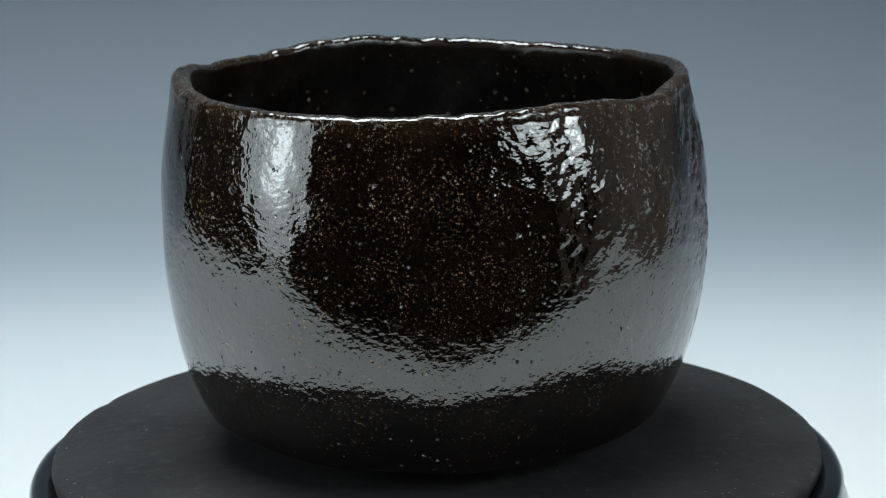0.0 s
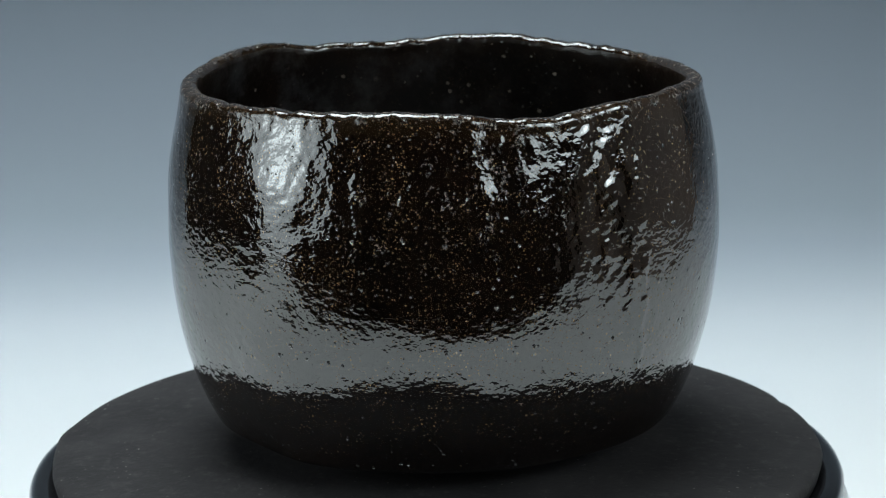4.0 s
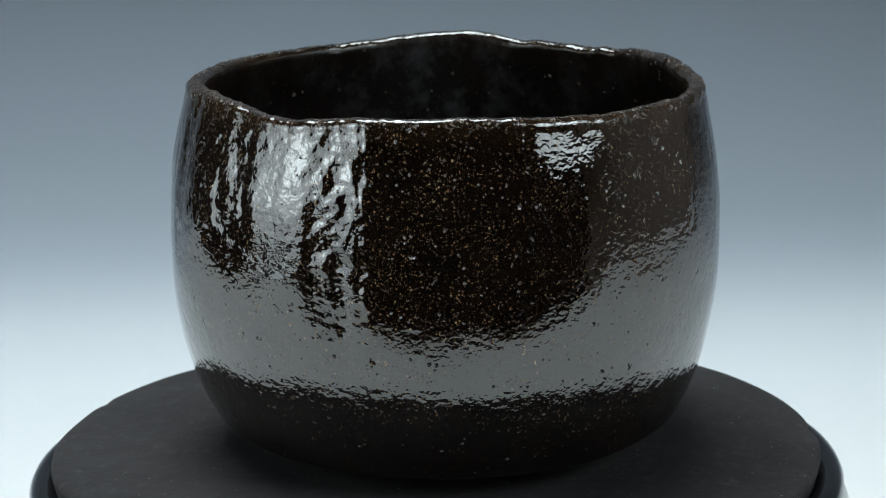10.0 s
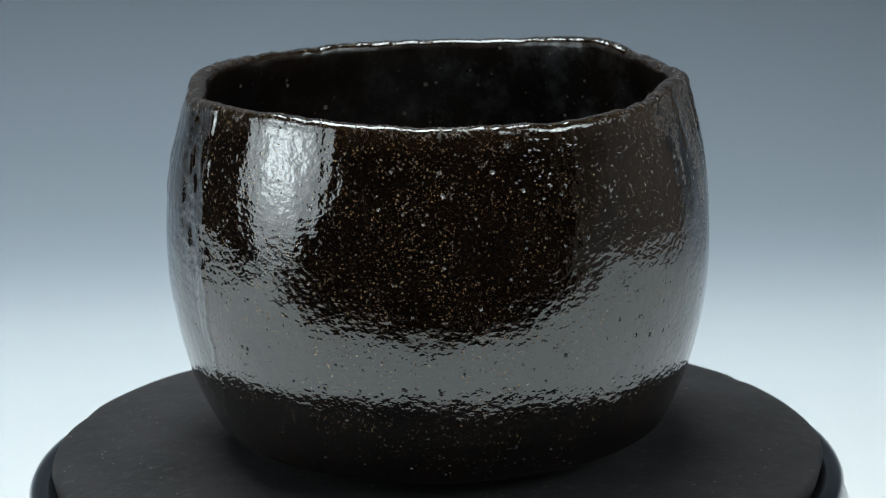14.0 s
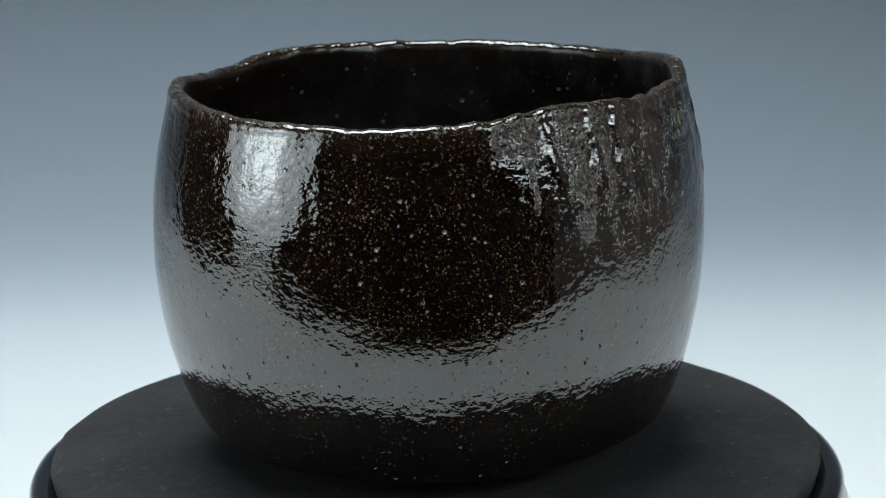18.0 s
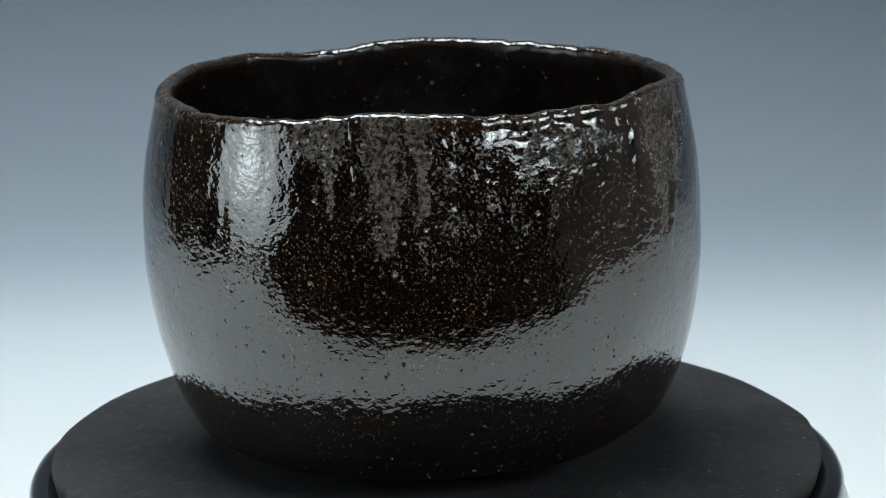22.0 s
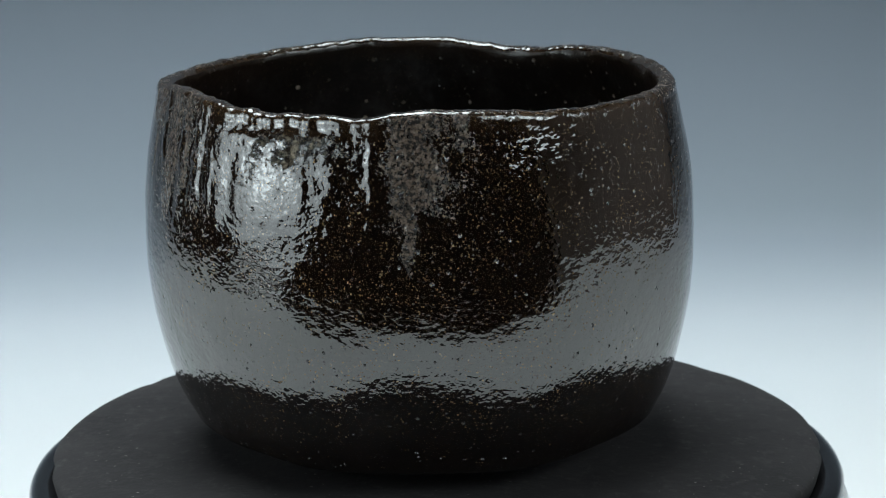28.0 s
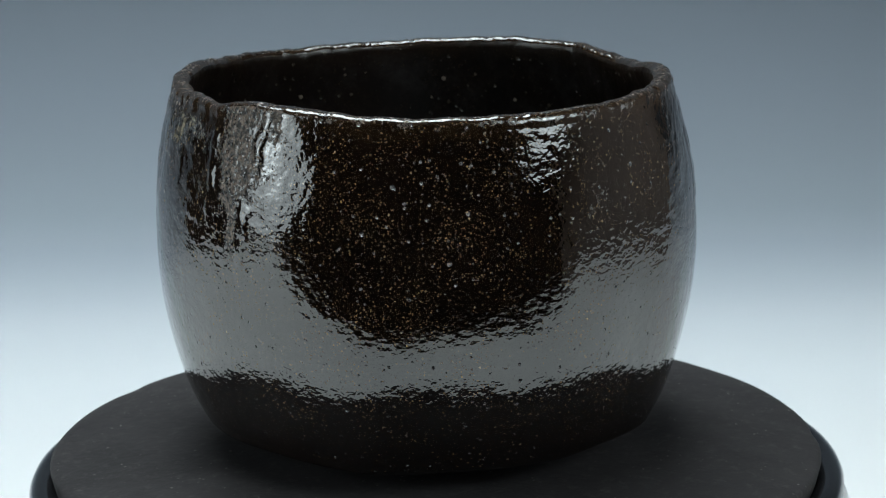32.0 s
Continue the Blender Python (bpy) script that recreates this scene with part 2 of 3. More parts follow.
FLOOR_Z = TABLE_Z - 0.78
SIDE = 1.12
slab("floor", (0, 0, FLOOR_Z - 0.05), (2 * SIDE + 0.2, 2 * ROOM + 0.2, 0.1), FLOOR, label="dark bare studio floor")
slab("ceiling", (0, 0, FLOOR_Z + 2.45), (2 * SIDE + 0.2, 2 * ROOM + 0.2, 0.1), SURROUND, label="black painted studio ceiling")
# Unseen walls, added and toned to give the bowl its side reflections.
slab("wall_north", (0, ROOM + 0.05, FLOOR_Z + 1.2), (2 * SIDE, 0.1, 2.4), WALL, label="unseen studio wall, warm grey to tint bowl reflections")
slab("wall_south", (0, -ROOM - 0.05, FLOOR_Z + 1.2), (2 * SIDE, 0.1, 2.4), SURROUND, label="unseen black studio wall, kept dark for bowl reflections")
slab("wall_east", (SIDE + 0.05, 0, FLOOR_Z + 1.2), (0.1, 2 * ROOM, 2.4), WALL, label="unseen studio wall, warm grey to tint bowl reflections")


def curtain(x, y0, y1):
    """An unseen pleated curtain, ceiling to floor, added to keep the bowl's front reflection dark."""
    ob = tagged(new("curtain"), "unseen black pleated curtain added to darken bowl reflections", "curtain")
    ob.location = (x, y0, FLOOR_Z)
    verts, faces = [], []
    steps = 96
    for i in range(steps + 1):
        u = i / steps
        fold = 0.018 * math.sin(u * math.tau * 9) + 0.006 * math.sin(u * math.tau * 23 + 1)
        for side in (-0.002, 0.002):
            for z in (0.01, 2.39):
                verts.append((fold * (0.7 if z > 1 else 1.2) + side, u * (y1 - y0), z))
    for i in range(steps):
        b, t = 4 * i, 4 * i + 4
        faces += [(b, t, t + 1, b + 1), (b + 2, b + 3, t + 3, t + 2), (b + 1, t + 1, t + 3, b + 3), (b, b + 2, t + 2, t)]
    faces += [(0, 1, 3, 2), (4 * steps, 4 * steps + 2, 4 * steps + 3, 4 * steps + 1)]
    piece("cloth", mesh_of("cloth", verts, faces, SURROUND), ob)
    return ob


curtain(SIDE - 0.04, -ROOM + 0.02, -0.86)
slab("wall_west", (-SIDE - 0.05, 0, FLOOR_Z + 1.2), (0.1, 2 * ROOM, 2.4), SURROUND, label="unseen black studio wall, kept dark for bowl reflections")


def studio_table():
    t = tagged(new("studio_table"), "plain dark wooden table beneath a paper sheet", "table")
    t.location = (0, 0.12, FLOOR_Z)
    h = TABLE_Z - FLOOR_Z - 0.003
    bm = bmesh.new()
    box(bm, (0, 0, h - 0.015), (1.0, 0.76, 0.03), 0, 0.004)
    part("tabletop", bm, WOOD, t)
    for sx in (-1, 1):
        for sy in (-1, 1):
            bm = bmesh.new()
            box(bm, (sx * 0.45, sy * 0.33, (h - 0.03) / 2), (0.05, 0.05, h - 0.03), 0, 0.003)
            part("leg", bm, WOOD, t)
    return t


PAPER_FRONT, PAPER_FLAT, PAPER_CURVE, PAPER_RISE = -0.222, 0.26, 0.34, 0.52
PAPER_BEND, PAPER_TIGHT = radians(40), 0.10


def paper_half(y):
    """Half the sheet's width: it lies narrower on the table than it hangs."""
    return 0.48 + 0.34 * float(smooth(y, 0.18, 0.50))


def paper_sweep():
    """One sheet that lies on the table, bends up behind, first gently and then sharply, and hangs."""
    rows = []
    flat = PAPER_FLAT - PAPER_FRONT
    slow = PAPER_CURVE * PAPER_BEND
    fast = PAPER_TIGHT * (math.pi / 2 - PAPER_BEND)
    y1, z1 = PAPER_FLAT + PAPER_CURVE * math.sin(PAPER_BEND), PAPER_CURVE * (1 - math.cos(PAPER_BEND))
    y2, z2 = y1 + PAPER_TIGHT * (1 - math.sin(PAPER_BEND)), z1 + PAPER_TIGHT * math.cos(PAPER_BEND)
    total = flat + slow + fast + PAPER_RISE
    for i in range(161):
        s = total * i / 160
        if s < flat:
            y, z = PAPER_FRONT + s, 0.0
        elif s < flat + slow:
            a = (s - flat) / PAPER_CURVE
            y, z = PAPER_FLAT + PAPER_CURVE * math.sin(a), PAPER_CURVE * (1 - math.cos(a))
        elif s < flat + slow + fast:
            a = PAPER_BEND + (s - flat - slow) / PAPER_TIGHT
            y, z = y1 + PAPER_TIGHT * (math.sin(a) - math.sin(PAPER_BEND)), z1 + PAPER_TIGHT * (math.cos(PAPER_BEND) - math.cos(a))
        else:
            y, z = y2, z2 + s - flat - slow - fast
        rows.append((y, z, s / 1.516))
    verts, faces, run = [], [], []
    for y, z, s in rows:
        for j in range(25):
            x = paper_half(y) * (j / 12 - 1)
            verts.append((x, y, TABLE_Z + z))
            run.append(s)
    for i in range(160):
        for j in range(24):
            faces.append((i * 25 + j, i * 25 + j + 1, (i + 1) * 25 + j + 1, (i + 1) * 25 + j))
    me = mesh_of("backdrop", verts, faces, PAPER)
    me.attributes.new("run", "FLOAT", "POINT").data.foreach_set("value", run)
    ob = tagged(new("backdrop", me), "curved background paper, white to slate blue, with light fall-off in its tones", kind="structure")
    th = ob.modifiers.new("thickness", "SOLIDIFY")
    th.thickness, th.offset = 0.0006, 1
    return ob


SOFT = ((0.0, 1.9), (0.35, 1.25), (1.0, 0.75))
HOT = ((0.0, 3.0), (0.12, 2.2), (0.26, 1.05), (0.5, 0.62), (1.0, 0.40))


def softbox(centre, target, width, height, glow, label, spread=SOFT, corner=0.25):
    """A lamp head with a cloth shell, a white front and, where it stands, a pole with three legs."""
    ob = tagged(new("softbox"), label, "softbox")
    m = look(centre, target)
    ob.matrix_world = m
    w, h, d = width / 2, height / 2, 0.22

    def outline(w, h):
        cut = corner * min(w, h)
        return [(-w + cut, -h), (w - cut, -h), (w, -h + cut), (w, h - cut), (w - cut, h), (-w + cut, h), (-w, h - cut), (-w, -h + cut)]

    bm = bmesh.new()
    front = [bm.verts.new((x, y, 0)) for x, y in outline(w, h)]
    back = [bm.verts.new((x, y, d)) for x, y in outline(0.08, 0.08)]
    for i in range(8):
        k = (i + 1) % 8
        bm.faces.new((front[i], front[k], back[k], back[i]))
    bm.faces.new(back)
    part("shell", bm, FABRIC, ob, "black cloth shell")
    bm = bmesh.new()
    near_side = [bm.verts.new((x, y, -0.006)) for x, y in outline(w - 0.01, h - 0.01)]
    far_side = [bm.verts.new((x, y, -0.002)) for x, y in outline(w - 0.01, h - 0.01)]
    for i in range(8):
        k = (i + 1) % 8
        bm.faces.new((near_side[i], near_side[k], far_side[k], far_side[i]))
    bm.faces.new(near_side[::-1])
    bm.faces.new(far_side)
    part("diffuser", bm, glow_material("glowing_diffuser_cloth", glow, spread), ob, "white glowing cloth front")
    ends = outline(w, h)
    for i in range(8):
        (x0, y0), (x1, y1) = ends[i], ends[(i + 1) % 8]
        long = math.hypot(x1 - x0, y1 - y0)
        bm = bmesh.new()
        box(bm, ((x0 + x1) / 2, (y0 + y1) / 2, 0), (long + 0.008, 0.026, 0.014), math.atan2(y1 - y0, x1 - x0), 0.003)
        part("rim", bm, FABRIC, ob)
    bm = bmesh.new()
    bmesh.ops.create_cone(bm, cap_ends=True, segments=24, radius1=0.06, radius2=0.06, depth=0.16, matrix=Matrix.Translation((0, 0, d + 0.08)))
    part("lamp_head", bm, METAL, ob, "black lamp housing")
    return ob


def light_stand(x, y, top):
    ob = tagged(new("light_stand"), "thin black steel light stand on three legs", "light stand")
    ob.location = (x, y, FLOOR_Z)
    h = top - FLOOR_Z
    bm = bmesh.new()
    bmesh.ops.create_cone(bm, cap_ends=True, segments=16, radius1=0.014, radius2=0.010, depth=h - 0.1, matrix=Matrix.Translation((0, 0, 0.1 + (h - 0.1) / 2)))
    part("pole", bm, METAL, ob)
    for k in range(3):
        a = math.tau * k / 3
        bm = bmesh.new()
        m = Matrix.Rotation(a, 4, "Z") @ Matrix.Translation((0.14, 0, 0.13)) @ Matrix.Rotation(radians(-47.5), 4, "Y") @ Matrix.Rotation(radians(90), 4, "Y")
        bmesh.ops.create_cone(bm, cap_ends=True, segments=10, radius1=0.008, radius2=0.008, depth=0.36, matrix=m)
        part("leg", bm, METAL, ob)
    return ob


# ---- turntable ----
MAT_R = 0.0861


def turntable():
    ob = tagged(new("turntable"), "small round turntable with glossy black rim and black mat", "turntable")
    ob.location = (0, 0, TABLE_Z)
    h = -TABLE_Z
    piece("base", lathe("base", [(0.0905, 0.0), (0.0925, 0.002), (0.0932, 0.006), (0.0931, 0.032), (0.0926, 0.0342), (0.0916, 0.0350)], WHITE), ob, "white plastic drum")
    piece("foot", lathe("foot", [(0.0936, 0.0), (0.0942, 0.001), (0.0942, 0.005), (0.0934, 0.006)], GLOSS), ob, "thin black foot band")
    plate = piece("platter", lathe("platter", [(0.0880, h - 0.0066), (0.0896, h - 0.0064), (0.0907, h - 0.0052), (0.0912, h - 0.0034), (0.0911, h - 0.0022), (0.0905, h - 0.0010), (0.0894, h - 0.0003), (0.0880, h + 0.0000), (0.0866, h - 0.0004), (0.0850, h - 0.0012), (0.0830, h - 0.0012)], GLOSS), ob, "glossy black platter with a rounded rim")
    rnd = random.Random(4)
    waves = [(k, rnd.uniform(-1, 1) * 0.00017 / (1 + 0.12 * k), rnd.uniform(0, math.tau)) for k in range(1, 22)]
    nicks = [(radians(a), w, d) for a, w, d in ((52, 0.03, -0.0007), (95, 0.05, -0.0007), (160, 0.03, -0.0007), (214, 0.06, 0.0004), (255, 0.03, -0.0008), (300, 0.06, -0.0006), (345, 0.05, 0.0004))]

    def ragged(a, i):
        if i > 5:
            return 0.0
        r = sum(c * math.cos(k * a + p) for k, c, p in waves)
        for at, w, d in nicks:
            u = (a - at + math.pi) % math.tau - math.pi
            r += d * math.exp(-(u / w) ** 2)
        return r

    edge = [(MAT_R - 0.0009, h - 0.0013), (MAT_R - 0.0003, h + 0.0012), (MAT_R, h + 0.0026), (MAT_R - 0.0002, h + 0.0034), (MAT_R - 0.0008, h + 0.0039)]
    crown = [(MAT_R * q, h + 0.0040 + 0.0022 * (1 - q**4)) for q in (0.975, 0.94, 0.9, 0.85, 0.79, 0.72, 0.63, 0.52, 0.4, 0.25, 0.1)]
    piece("mat", lathe("mat", edge + crown, MAT, 512, ragged), plate, "matt black soft mat with a hand-cut edge")
    return plate


# ---- tea bowl ----
KNOTS = (0.0, 9.12, 18.24, 29.64, 43.32, 57.0, 70.68, 82.08, 95.76)
PROFILE = (40.98, 48.02, 53.45, 57.21, 59.56, 59.79, 58.6, 56.07, 52.88)
# round-about swell: for each harmonic, cosine and sine, each as constant, slope and curve over the height
SWELL = (
    ((0.89, -0.04, -0.33), (2.8, 0.36, -0.34)),
    ((-0.04, 0.47, -0.28), (0.62, 0.27, 0.72)),
    ((-0.02, -0.37, 0.09), (-0.09, -0.13, 0.29)),
    ((-0.13, -0.21, 0.88), (0.19, -0.01, -0.31)),
    ((-0.04, -0.27, 0.4), (0.25, 0.53, -0.93)),
    ((0.21, 0.57, -0.58), (0.14, -0.12, 0.05)),
    ((0.12, 0.06, -0.56), (-0.18, 0.11, -0.1)),
    ((-0.1, 0.02, 0.16), (0.06, -0.42, 0.21)),
    ((0.13, -0.13, -0.0), (0.04, 0.17, -0.11)),
)
CREST = (87.22, -0.51, -0.08, 0.14, -0.29, 0.02, 0.09, 0.41, 0.45, -0.13, 0.17, 0.4, -0.1, 0.05, 0.04, 0.06, -0.06, -0.06, -0.07, 0.01, -0.03, -0.13, 0.02, -0.01, -0.02, -0.02, 0.01, 0.02, -0.01, -0.01, 0.08, -0.02, -0.04)
BOWL_H = 91.2


def spline(xs, ys):
    n = len(xs)
    h = np.diff(xs)
    a, b = np.zeros((n, n)), np.zeros(n)
    a[0, 0] = a[-1, -1] = 1
    for i in range(1, n - 1):
        a[i, i - 1], a[i, i], a[i, i + 1] = h[i - 1], 2 * (h[i - 1] + h[i]), h[i]
        b[i] = 6 * ((ys[i + 1] - ys[i]) / h[i] - (ys[i] - ys[i - 1]) / h[i - 1])
    m = np.linalg.solve(a, b)

    def at(x):
        k = np.clip(np.searchsorted(xs, x) - 1, 0, n - 2)
        u = (np.asarray(xs)[k + 1] - x) / h[k]
        v = 1 - u
        y = np.asarray(ys)
        return u * y[k] + v * y[k + 1] + ((u**3 - u) * m[k] + (v**3 - v) * m[k + 1]) * h[k] ** 2 / 6

    return at


PROFILE_AT = spline(np.array(KNOTS), np.array(PROFILE))


def near(a, at, width):
    u = (np.degrees(a) - at + 180) % 360 - 180
    return np.exp(-((u / width) ** 2))


def bowl_radius(a, z):
    """The outer radius in millimetres at the angle a and the height z."""
    r = PROFILE_AT(z)
    calm = z + 4.0 * np.log1p(np.exp((32.0 - z) / 4.0))
    u = 2 * calm / BOWL_H - 1
    for k, ((c0, c1, c2), (s0, s1, s2)) in enumerate(SWELL, 1):
        r = r + (c0 + c1 * u + c2 * u * u) * np.cos(k * a) + (s0 + s1 * u + s2 * u * u) * np.sin(k * a)
    # one full and one flatter side
    return r + (1.35 * near(a, 272.5, 11) - 0.55 * near(a, 122, 22)) * (1 - smooth(z, 72, 88))


def bowl_crest(a):
    z = CREST[0] + 0 * a
    for k in range(1, 17):
        z = z + CREST[2 * k - 1] * np.cos(k * a) + CREST[2 * k] * np.sin(k * a)
    return z


def flat_top(a, at, width):
    u = (np.degrees(a) - at + 180) % 360 - 180
    return np.exp(-((u / width) ** 4))


# smooth glossy ribs between the dry runs: angle, half width in degrees, height in mm, lower and upper end in mm, lean in degrees per mm
RIBS = ((104.5, 0.9, 0.26, 70, 86, 0.28), (114.6, 0.9, 0.20, 68, 82, 0.10), (120.4, 1.1, 0.27, 66, 88, 0.16), (125.8, 0.6, 0.13, 52, 86, 0.02), (163.8, 1.5, 0.25, 62, 88, 0.03), (176.8, 1.3, 0.32, 56, 86, -0.22), (352.3, 0.8, 0.18, 26, 90, 0.0))
# shallow furrows: angle, half width in degrees, depth in mm, lower end in mm
FURROWS = ((112.4, 1.0, 0.22, 66), (118.2, 1.0, 0.24, 63), (123.4, 1.2, 0.30, 60), (132, 2.4, 0.22, 62), (158, 2.0, 0.15, 62), (204, 3.0, 0.12, 66))
# long upright facets where the glaze ran: angle, half width in degrees, tilt in degrees (positive turns the face onward), lower end in mm, lean
FACETS = ((284, 3.0, 5.0, 64, 0.0), (290.2, 1.0, 5.0, 60, 0.03), (292.0, 0.8, -6.0, 62, 0.03), (295.8, 1.7, 8.0, 56, 0.03), (301.8, 2.0, -11.0, 56, 0.02), (316, 3.4, 7.0, 56, 0.0), (324.4, 1.0, -12.0, 60, -0.05), (329.0, 0.8, 4.0, 58, 0.0), (339.5, 2.4, 8.0, 50, 0.0), (348.4, 1.4, -15.0, 42, 0.02), (353.4, 0.7, 6.0, 40, 0.0))
# dry runs: angle, half width in degrees, lower end in mm, lean in degrees per mm
RUNS = ((94.0, 3.2, 77, 0.05), (99.4, 2.6, 75, 0.10), (98.6, 0.9, 68, 0.10), (108.9, 3.1, 64, 0.10), (110.2, 1.2, 59, 0.05), (115.6, 2.3, 66, 0.06), (131.0, 2.0, 83, 0.1), (171.4, 5.2, 67, 0.03), (170.4, 1.3, 54, 0.0), (182, 2.0, 79, 0.1))


def fractal(points, scale, octaves, seed):
    """Layered smooth noise for rows of points, in millimetres."""
    rng = np.random.RandomState(seed)
    out = np.zeros(len(points))
    amp = 1.0
    for _ in range(octaves):
        for _ in range(14):
            d = rng.normal(size=3)
            d /= np.linalg.norm(d)
            out += amp * np.sin(points @ d * (math.tau / scale) * rng.uniform(0.6, 1.5) + rng.uniform(0, math.tau)) / 5.3
        amp *= 0.5
        scale *= 0.5
    return out


def tea_bowl():
    ob = tagged(new("tea_bowl"), "black glazed hand-built tea bowl with uneven lip, gold specks", "bowl")
    n = 900
    a = np.linspace(0, math.tau, n, endpoint=False)
    crest = bowl_crest(a)
    ring = np.stack([52 * np.cos(a), 52 * np.sin(a), 0 * a], 1)
    crest = crest + 0.20 * fractal(ring, 9, 3, 5) + 0.03 * fractal(ring, 3.2, 2, 6)
    wall = 4.1 + 0.5 * fractal(ring, 40, 2, 8)
    rows = []
    outer = 230
    for i in range(outer):
        u = i / (outer - 1)
        z = 15.0 + u * (crest - 2.6 - 15.0)
        r = bowl_radius(a, z)
        p = np.stack([r * np.cos(a), r * np.sin(a), z], 1)
        relief = 0.08 * fractal(p, 19, 1, 11) + 0.032 * fractal(p, 8, 1, 10) + 0.012 * fractal(p * np.array((1, 1, 1.15)), 4.4, 2, 12)
        relief = relief + 0.03 * smooth(z, 40, 66) * fractal(p * np.array((1, 1, 0.16)), 5, 2, 19)
        relief = relief + 0.06 * fractal(p, 6.5, 3, 13) * smooth(z, crest - 6, crest - 1)
        relief = relief + 0.05 * near(a, 155, 7) * smooth(z, 54, 62) * fractal(p * np.array((1, 1, 2.0)), 4.2, 2, 23)
        relief = relief + 0.04 * near(a, 269, 8) * smooth(z, 50, 64) * fractal(p, 3.4, 2, 24)
        relief = relief + 0.09 * near(a, 142, 13) * smooth(z, crest - 14, crest - 4) * np.abs(fractal(p * np.array((1, 1, 1.3)), 3.4, 2, 33))
        crinkle = near(a, 147, 15) * smooth(z, 68, 76) + 0.15 * near(a, 300, 18) * smooth(z, 52, 66) + 0.3 * near(a, 178, 10) * smooth(z, 60, 70)
        relief = relief + 0.07 * crinkle * fractal(p, 5.5, 3, 17) + 0.035 * near(a, 312, 26) * smooth(z, 50, 64) * fractal(p * np.array((1, 1, 0.3)), 4, 2, 18)
        sway = 0.7 * fractal(p, 10, 3, 14)
        broken = np.clip(0.75 + 0.5 * fractal(p, 7, 3, 15), 0.05, 1.6)
        for at, w, d, low, high, lean in RIBS:
            b = a + np.radians(sway * min(1.0, w) + lean * (z - 78))
            relief = relief + d * broken * flat_top(b, at, w) * smooth(z, low - 5, low + 6) * (1 - smooth(z, high - 3, high + 3))
        for at, w, d, low in FURROWS:
            relief = relief - d * near(a + np.radians(sway), at, w) * smooth(z, low - 6, low + 12)
        relief = relief - (0.9 + 0.3 * fractal(p, 5, 2, 35)) * near(a, 141, 15) * smooth(z, crest - 6.2, crest - 2.6) ** 1.5
        for at, w, tilt, low, lean in FACETS:
            u = (np.degrees(a) + 0.6 * sway + lean * (z - 78) - at + 180) % 360 - 180
            rise = math.tan(radians(tilt)) * w * 0.98
            relief = relief - rise * broken * (np.tanh(u / w) - np.tanh(u / (w + 9))) * smooth(z, low - 8, low + 8)
        rows.append((r + relief, z))
    r_top, z_top = rows[-1]
    r_in = r_top - wall
    crumbs = 0.05 * fractal(ring, 1.7, 2, 62) + 0.10 * np.maximum(0, fractal(ring, 2.6, 2, 63) - 0.7)
    for k in range(1, 16):
        q = math.pi * k / 16
        crag = 1.0 + 0.03 * fractal(ring + 0.4 * k, 5.5, 2, 60)
        across = math.copysign(abs(math.cos(q)) ** 0.80, math.cos(q))
        up = math.sin(q) ** 0.72
        rows.append(((r_top + r_in) / 2 + (r_top - r_in) / 2 * across * crag, z_top + 2.3 * up + crumbs * up + 0.05 * fractal(ring + 0.9 * k, 2.4, 2, 64) * up))
    depth = 60
    for i in range(depth + 1):
        u = i / depth
        z = z_top + (9.0 - z_top) * math.sin(u * math.pi / 2)
        shrink = 1.0 - 0.95 * u**5
        zz = np.maximum(z, 3.0)
        r = (bowl_radius(a, zz) - wall - 0.8 * u) * shrink
        p = np.stack([r * np.cos(a), r * np.sin(a), z], 1)
        rows.append((r + 0.18 * fractal(p, 14, 3, 21) * (1 - u**5) * min(1, 6 * u), z))
    # rounded lower edge and the underside that runs in to the foot
    under = []
    r0, z0 = rows[0]
    hem = 0.5 * fractal(ring, 22, 2, 31)
    under.append((29.0 + 0 * a, 9.8 + 0 * a))
    under.append((38.0 + 0.3 * hem, 11.6 + 0 * a))
    for k in range(7):
        q = radians(78 - 12 * k)
        under.append((r0 - 3.6 * (1 - math.cos(q)) - (q * 0.8), z0 - 2.5 * math.sin(q) + 0.25 * hem * math.sin(q)))
    rows = under + rows
    verts = np.concatenate([np.stack([r * np.cos(a), r * np.sin(a), z + 0 * a], 1) for r, z in rows]) * 0.001
    faces = []
    for i in range(len(rows) - 1):
        b, t = i * n, (i + 1) * n
        faces += [(b + j, b + (j + 1) % n, t + (j + 1) % n, t + j) for j in range(n)]
    last = (len(rows) - 1) * n
    faces.append(tuple(last + j for j in range(n)))
    faces.append(tuple(range(n - 1, -1, -1)))
    me = mesh_of("body", verts.tolist(), faces, GLAZE)
    ang = np.arctan2(verts[:, 1], verts[:, 0])
    z = verts[:, 2] * 1000
    top = bowl_crest(ang)
    mm = verts * 1000
    sway = 0.7 * fractal(mm, 9, 3, 41)
    hang = 4.0 * fractal(mm, 7, 3, 42)
    matte = np.zeros(len(verts))
    for at, w, low, lean in RUNS:
        b = ang + np.radians(sway + lean * (z - 78))
        matte = np.maximum(matte, near(b, at, w) ** 0.6 * smooth(z + hang, low - 4, low + 7))
    for at, w, d, lo, hi, lean in RIBS:
        if at < 130:
            b = ang + np.radians(sway * 0.6 + lean * (z - 78))
            matte = matte * (1 - 0.9 * flat_top(b, at, w) * smooth(z + hang, lo - 3, lo + 3) * (1 - smooth(z + hang, hi - 2, hi + 3)))
    matte = matte * 0.84
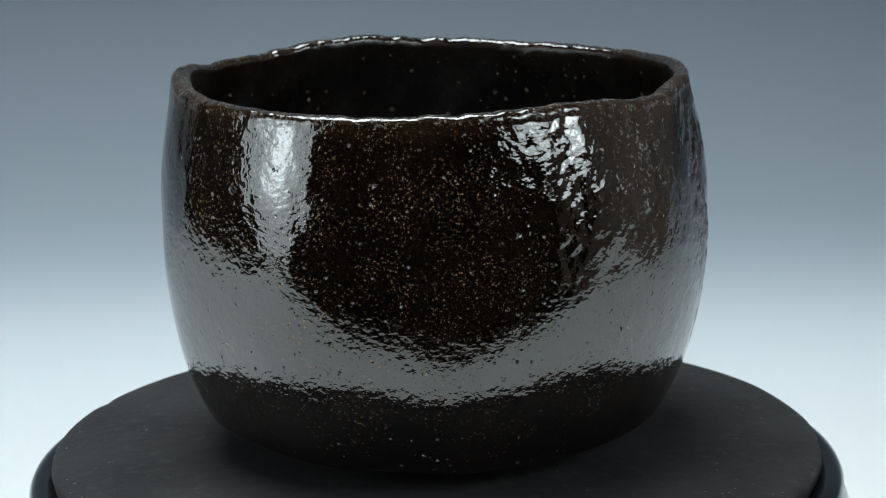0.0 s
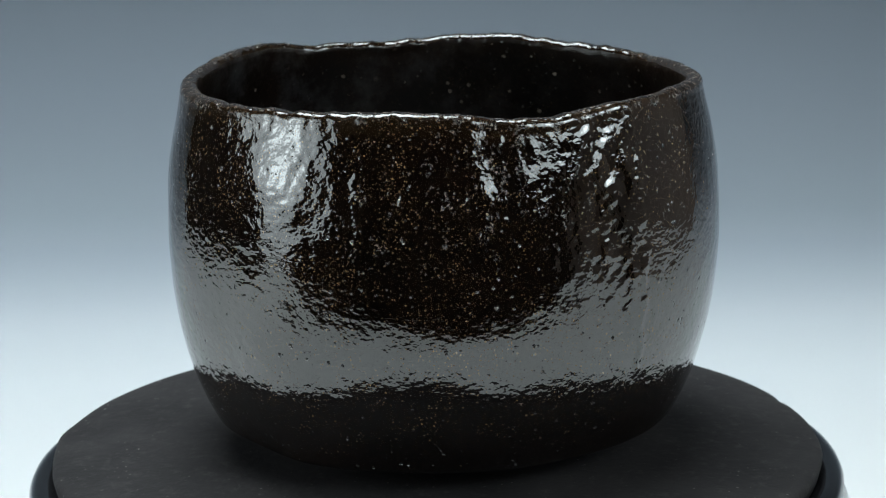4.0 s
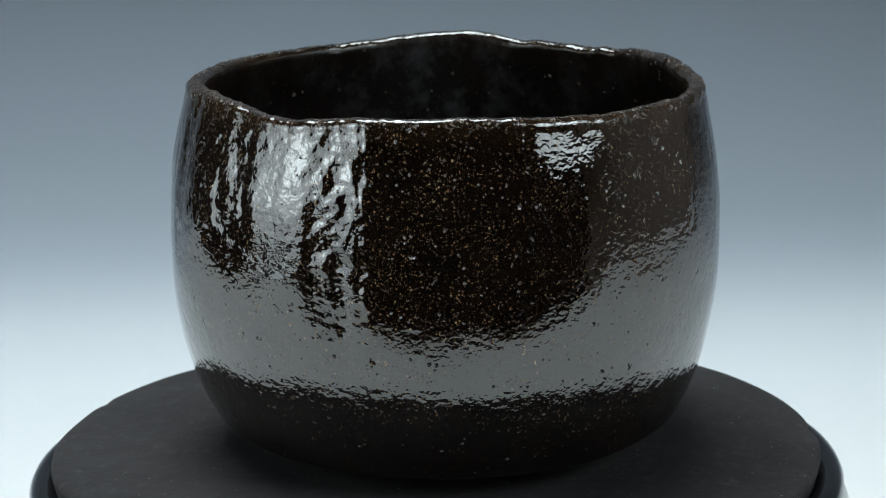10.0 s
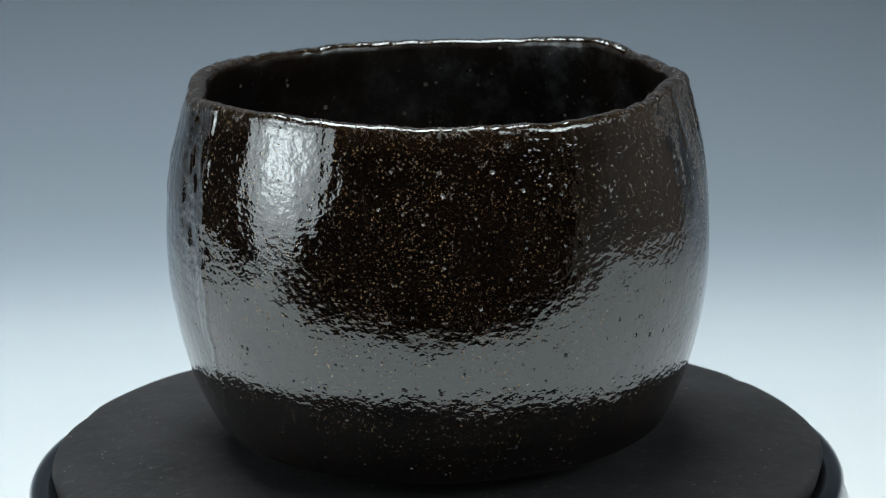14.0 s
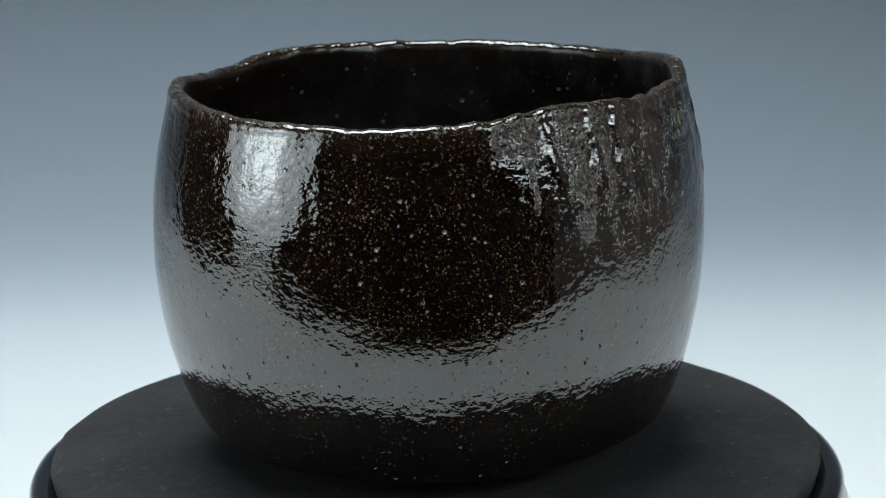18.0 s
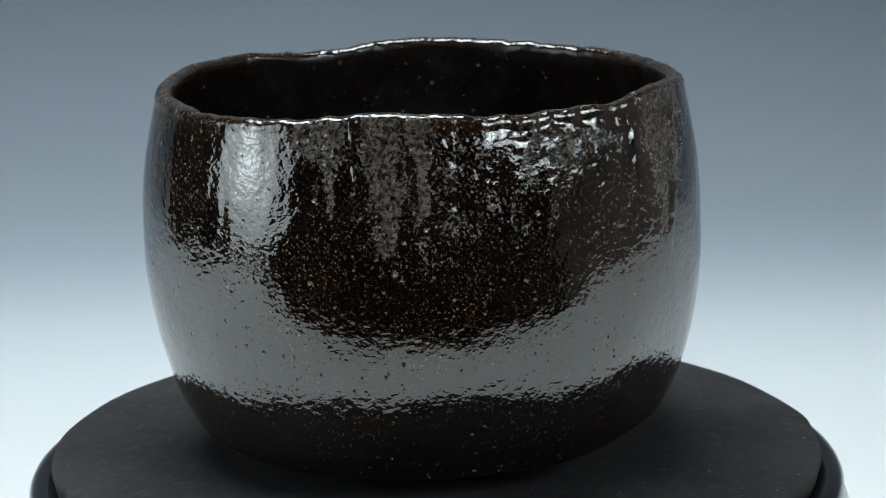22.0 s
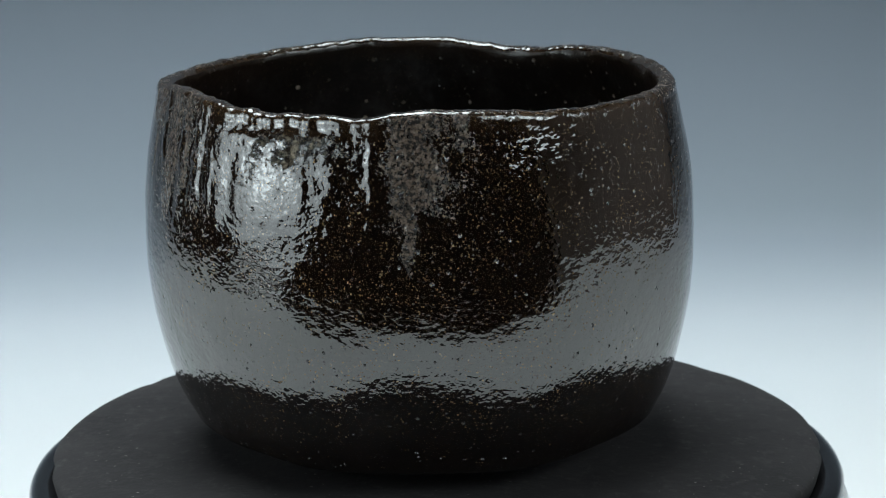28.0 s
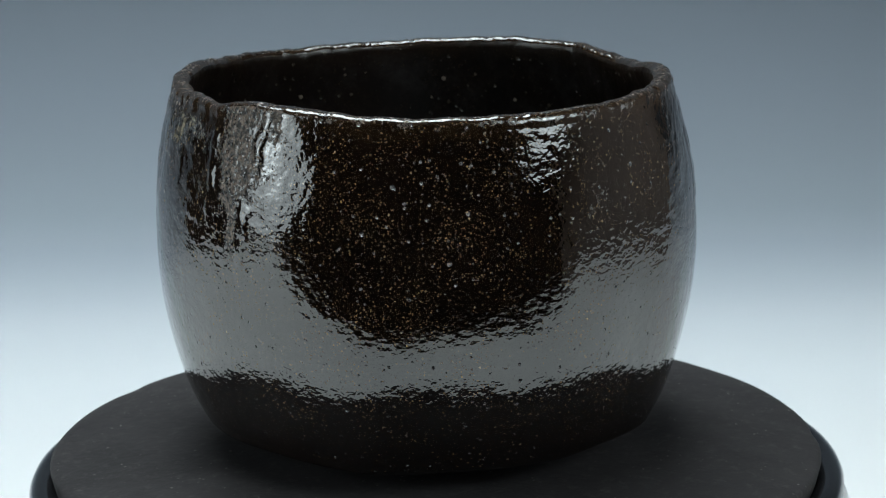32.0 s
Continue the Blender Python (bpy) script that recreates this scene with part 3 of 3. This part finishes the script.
    gritty = 0.20 * near(ang, 114, 13) * smooth(z + hang, 50, 64) + 0.10 * near(ang, 322, 18) * smooth(z + hang, 56, 70) + 0.12 * near(ang, 178, 6) * smooth(z + hang, 60, 72)
    gritty = gritty + 0.13 * near(ang, 138, 16) * smooth(z + hang, 56, 72)
    matte = np.maximum(matte, 0.07 + 0.06 * smooth(z, 48, 66) + gritty)
    matte = np.maximum(matte, 0.33 * smooth(z, top - 3.5, top - 1.5) * (1 - near(ang, 141, 15)))
    first = len(under) + outer
    matte[(first + 4) * n:] = 0
    for k in range(3, 12):
        matte[(first + k) * n:(first + k + 1) * n] = 0.40 - 0.03 * abs(k - 7)
    me.attributes.new("matte", "FLOAT", "POINT").data.foreach_set("value", matte)
    crust = near(ang, 146, 13) * smooth(z + hang, top - 14, top - 3) * 0.76
    crust = crust * (1 - 0.95 * smooth(z, top - 5.0, top - 2.5))
    crust[(first + 8) * n:] = 0
    me.attributes.new("crust", "FLOAT", "POINT").data.foreach_set("value", crust)
    inside = np.zeros(len(verts))
    inside[(first + 13) * n:] = 1.0
    # Grains fade below 42 mm to put the lower wall's shade into the colour.
    plain = np.maximum(inside, 0.85 * (1 - smooth(z + hang, 18, 42)))
    me.attributes.new("plain", "FLOAT", "POINT").data.foreach_set("value", plain)
    me.attributes.new("inside", "FLOAT", "POINT").data.foreach_set("value", inside)
    me.attributes.new("sheen_area", "FLOAT", "POINT").data.foreach_set("value", 0.25 + 0.70 * near(ang, 182, 34))
    lip = np.zeros(len(verts))
    for k in range(-14, 17):
        lip[(first + k) * n:(first + k + 1) * n] = 1.0 - min(1.0, abs(k - 5) / (15 if k < 5 else 13))
    me.attributes.new("lip", "FLOAT", "POINT").data.foreach_set("value", lip)
    piece("body", me, ob)
    # a thin diagonal scratch below the lip
    verts, faces = [], []
    steps = 40
    for i in range(steps + 1):
        u = i / steps
        at, z = radians(339.5 + 11.5 * u**1.25), 79.0 - 21.0 * u
        r = float(bowl_radius(np.array([at]), np.array([z]))[0]) + 0.22
        for side in (-1, 1):
            aa = at + side * 0.0008
            verts.append((r * 0.001 * math.cos(aa), r * 0.001 * math.sin(aa), (z + side * 0.02) * 0.001))
        verts.append(((r + 0.06) * 0.001 * math.cos(at), (r + 0.06) * 0.001 * math.sin(at), z * 0.001))
    for i in range(steps):
        b = 3 * i
        faces += [(b, b + 3, b + 5, b + 2), (b + 2, b + 5, b + 4, b + 1), (b + 1, b + 4, b + 3, b)]
    piece("scratch", mesh_of("scratch", verts, faces, SCRATCH), ob, "fine pale scratch in the glaze")
    foot = lathe("foot", [(0.0262, 0.0061), (0.0278, 0.0064), (0.0290, 0.0075), (0.0300, 0.0104)], CLAY, 128)
    piece("foot", foot, ob, "unglazed dark clay foot")
    return ob


studio_table()
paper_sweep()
softbox((-0.592, -0.258, 0.19), (0, 0, 0.07), 0.50, 0.51, GLOW_SIDE, "eight-sided lit softbox beside the table", HOT, 0.58)
light_stand(-0.85, -0.344, 0.24)
softbox((0.575, -0.455, 0.44), (0, 0, 0.06), 0.50, 0.42, GLOW_FRONT, "large lit softbox at the table's front corner", HOT, 0.3)
light_stand(0.82, -0.64, 0.56)
TOP_BOX = softbox((-0.13, 0.16, 0.80), (-0.13, 0.14, 0.0), 0.66, 0.56, GLOW_TOP, "lit softbox hung over the table")

bm = bmesh.new()
bmesh.ops.create_cone(bm, cap_ends=True, segments=12, radius1=0.009, radius2=0.009, depth=0.42, matrix=Matrix.Translation((0, 0, 0.57)))
part("hanging_rod", bm, METAL, TOP_BOX, "black steel rod fixed to the ceiling")
PLATTER = turntable()
BOWL = tea_bowl()


def motions():
    steps = [i * 1.0 for i in range(33)]
    walk(BOWL, [(t, pose(0, 0, 0, 0, 0, SPIN * t)) for t in steps])
    # the platter's axis leans a little towards the back
    up, down = Matrix.Translation((0, 0, -TABLE_Z)), Matrix.Translation((0, 0, TABLE_Z))
    lean = Matrix.Rotation(radians(-2.5), 4, "X")
    walk(PLATTER, [(t, up @ lean @ Matrix.Rotation(radians(SPIN * t), 4, "Z") @ down) for t in steps])


motions()
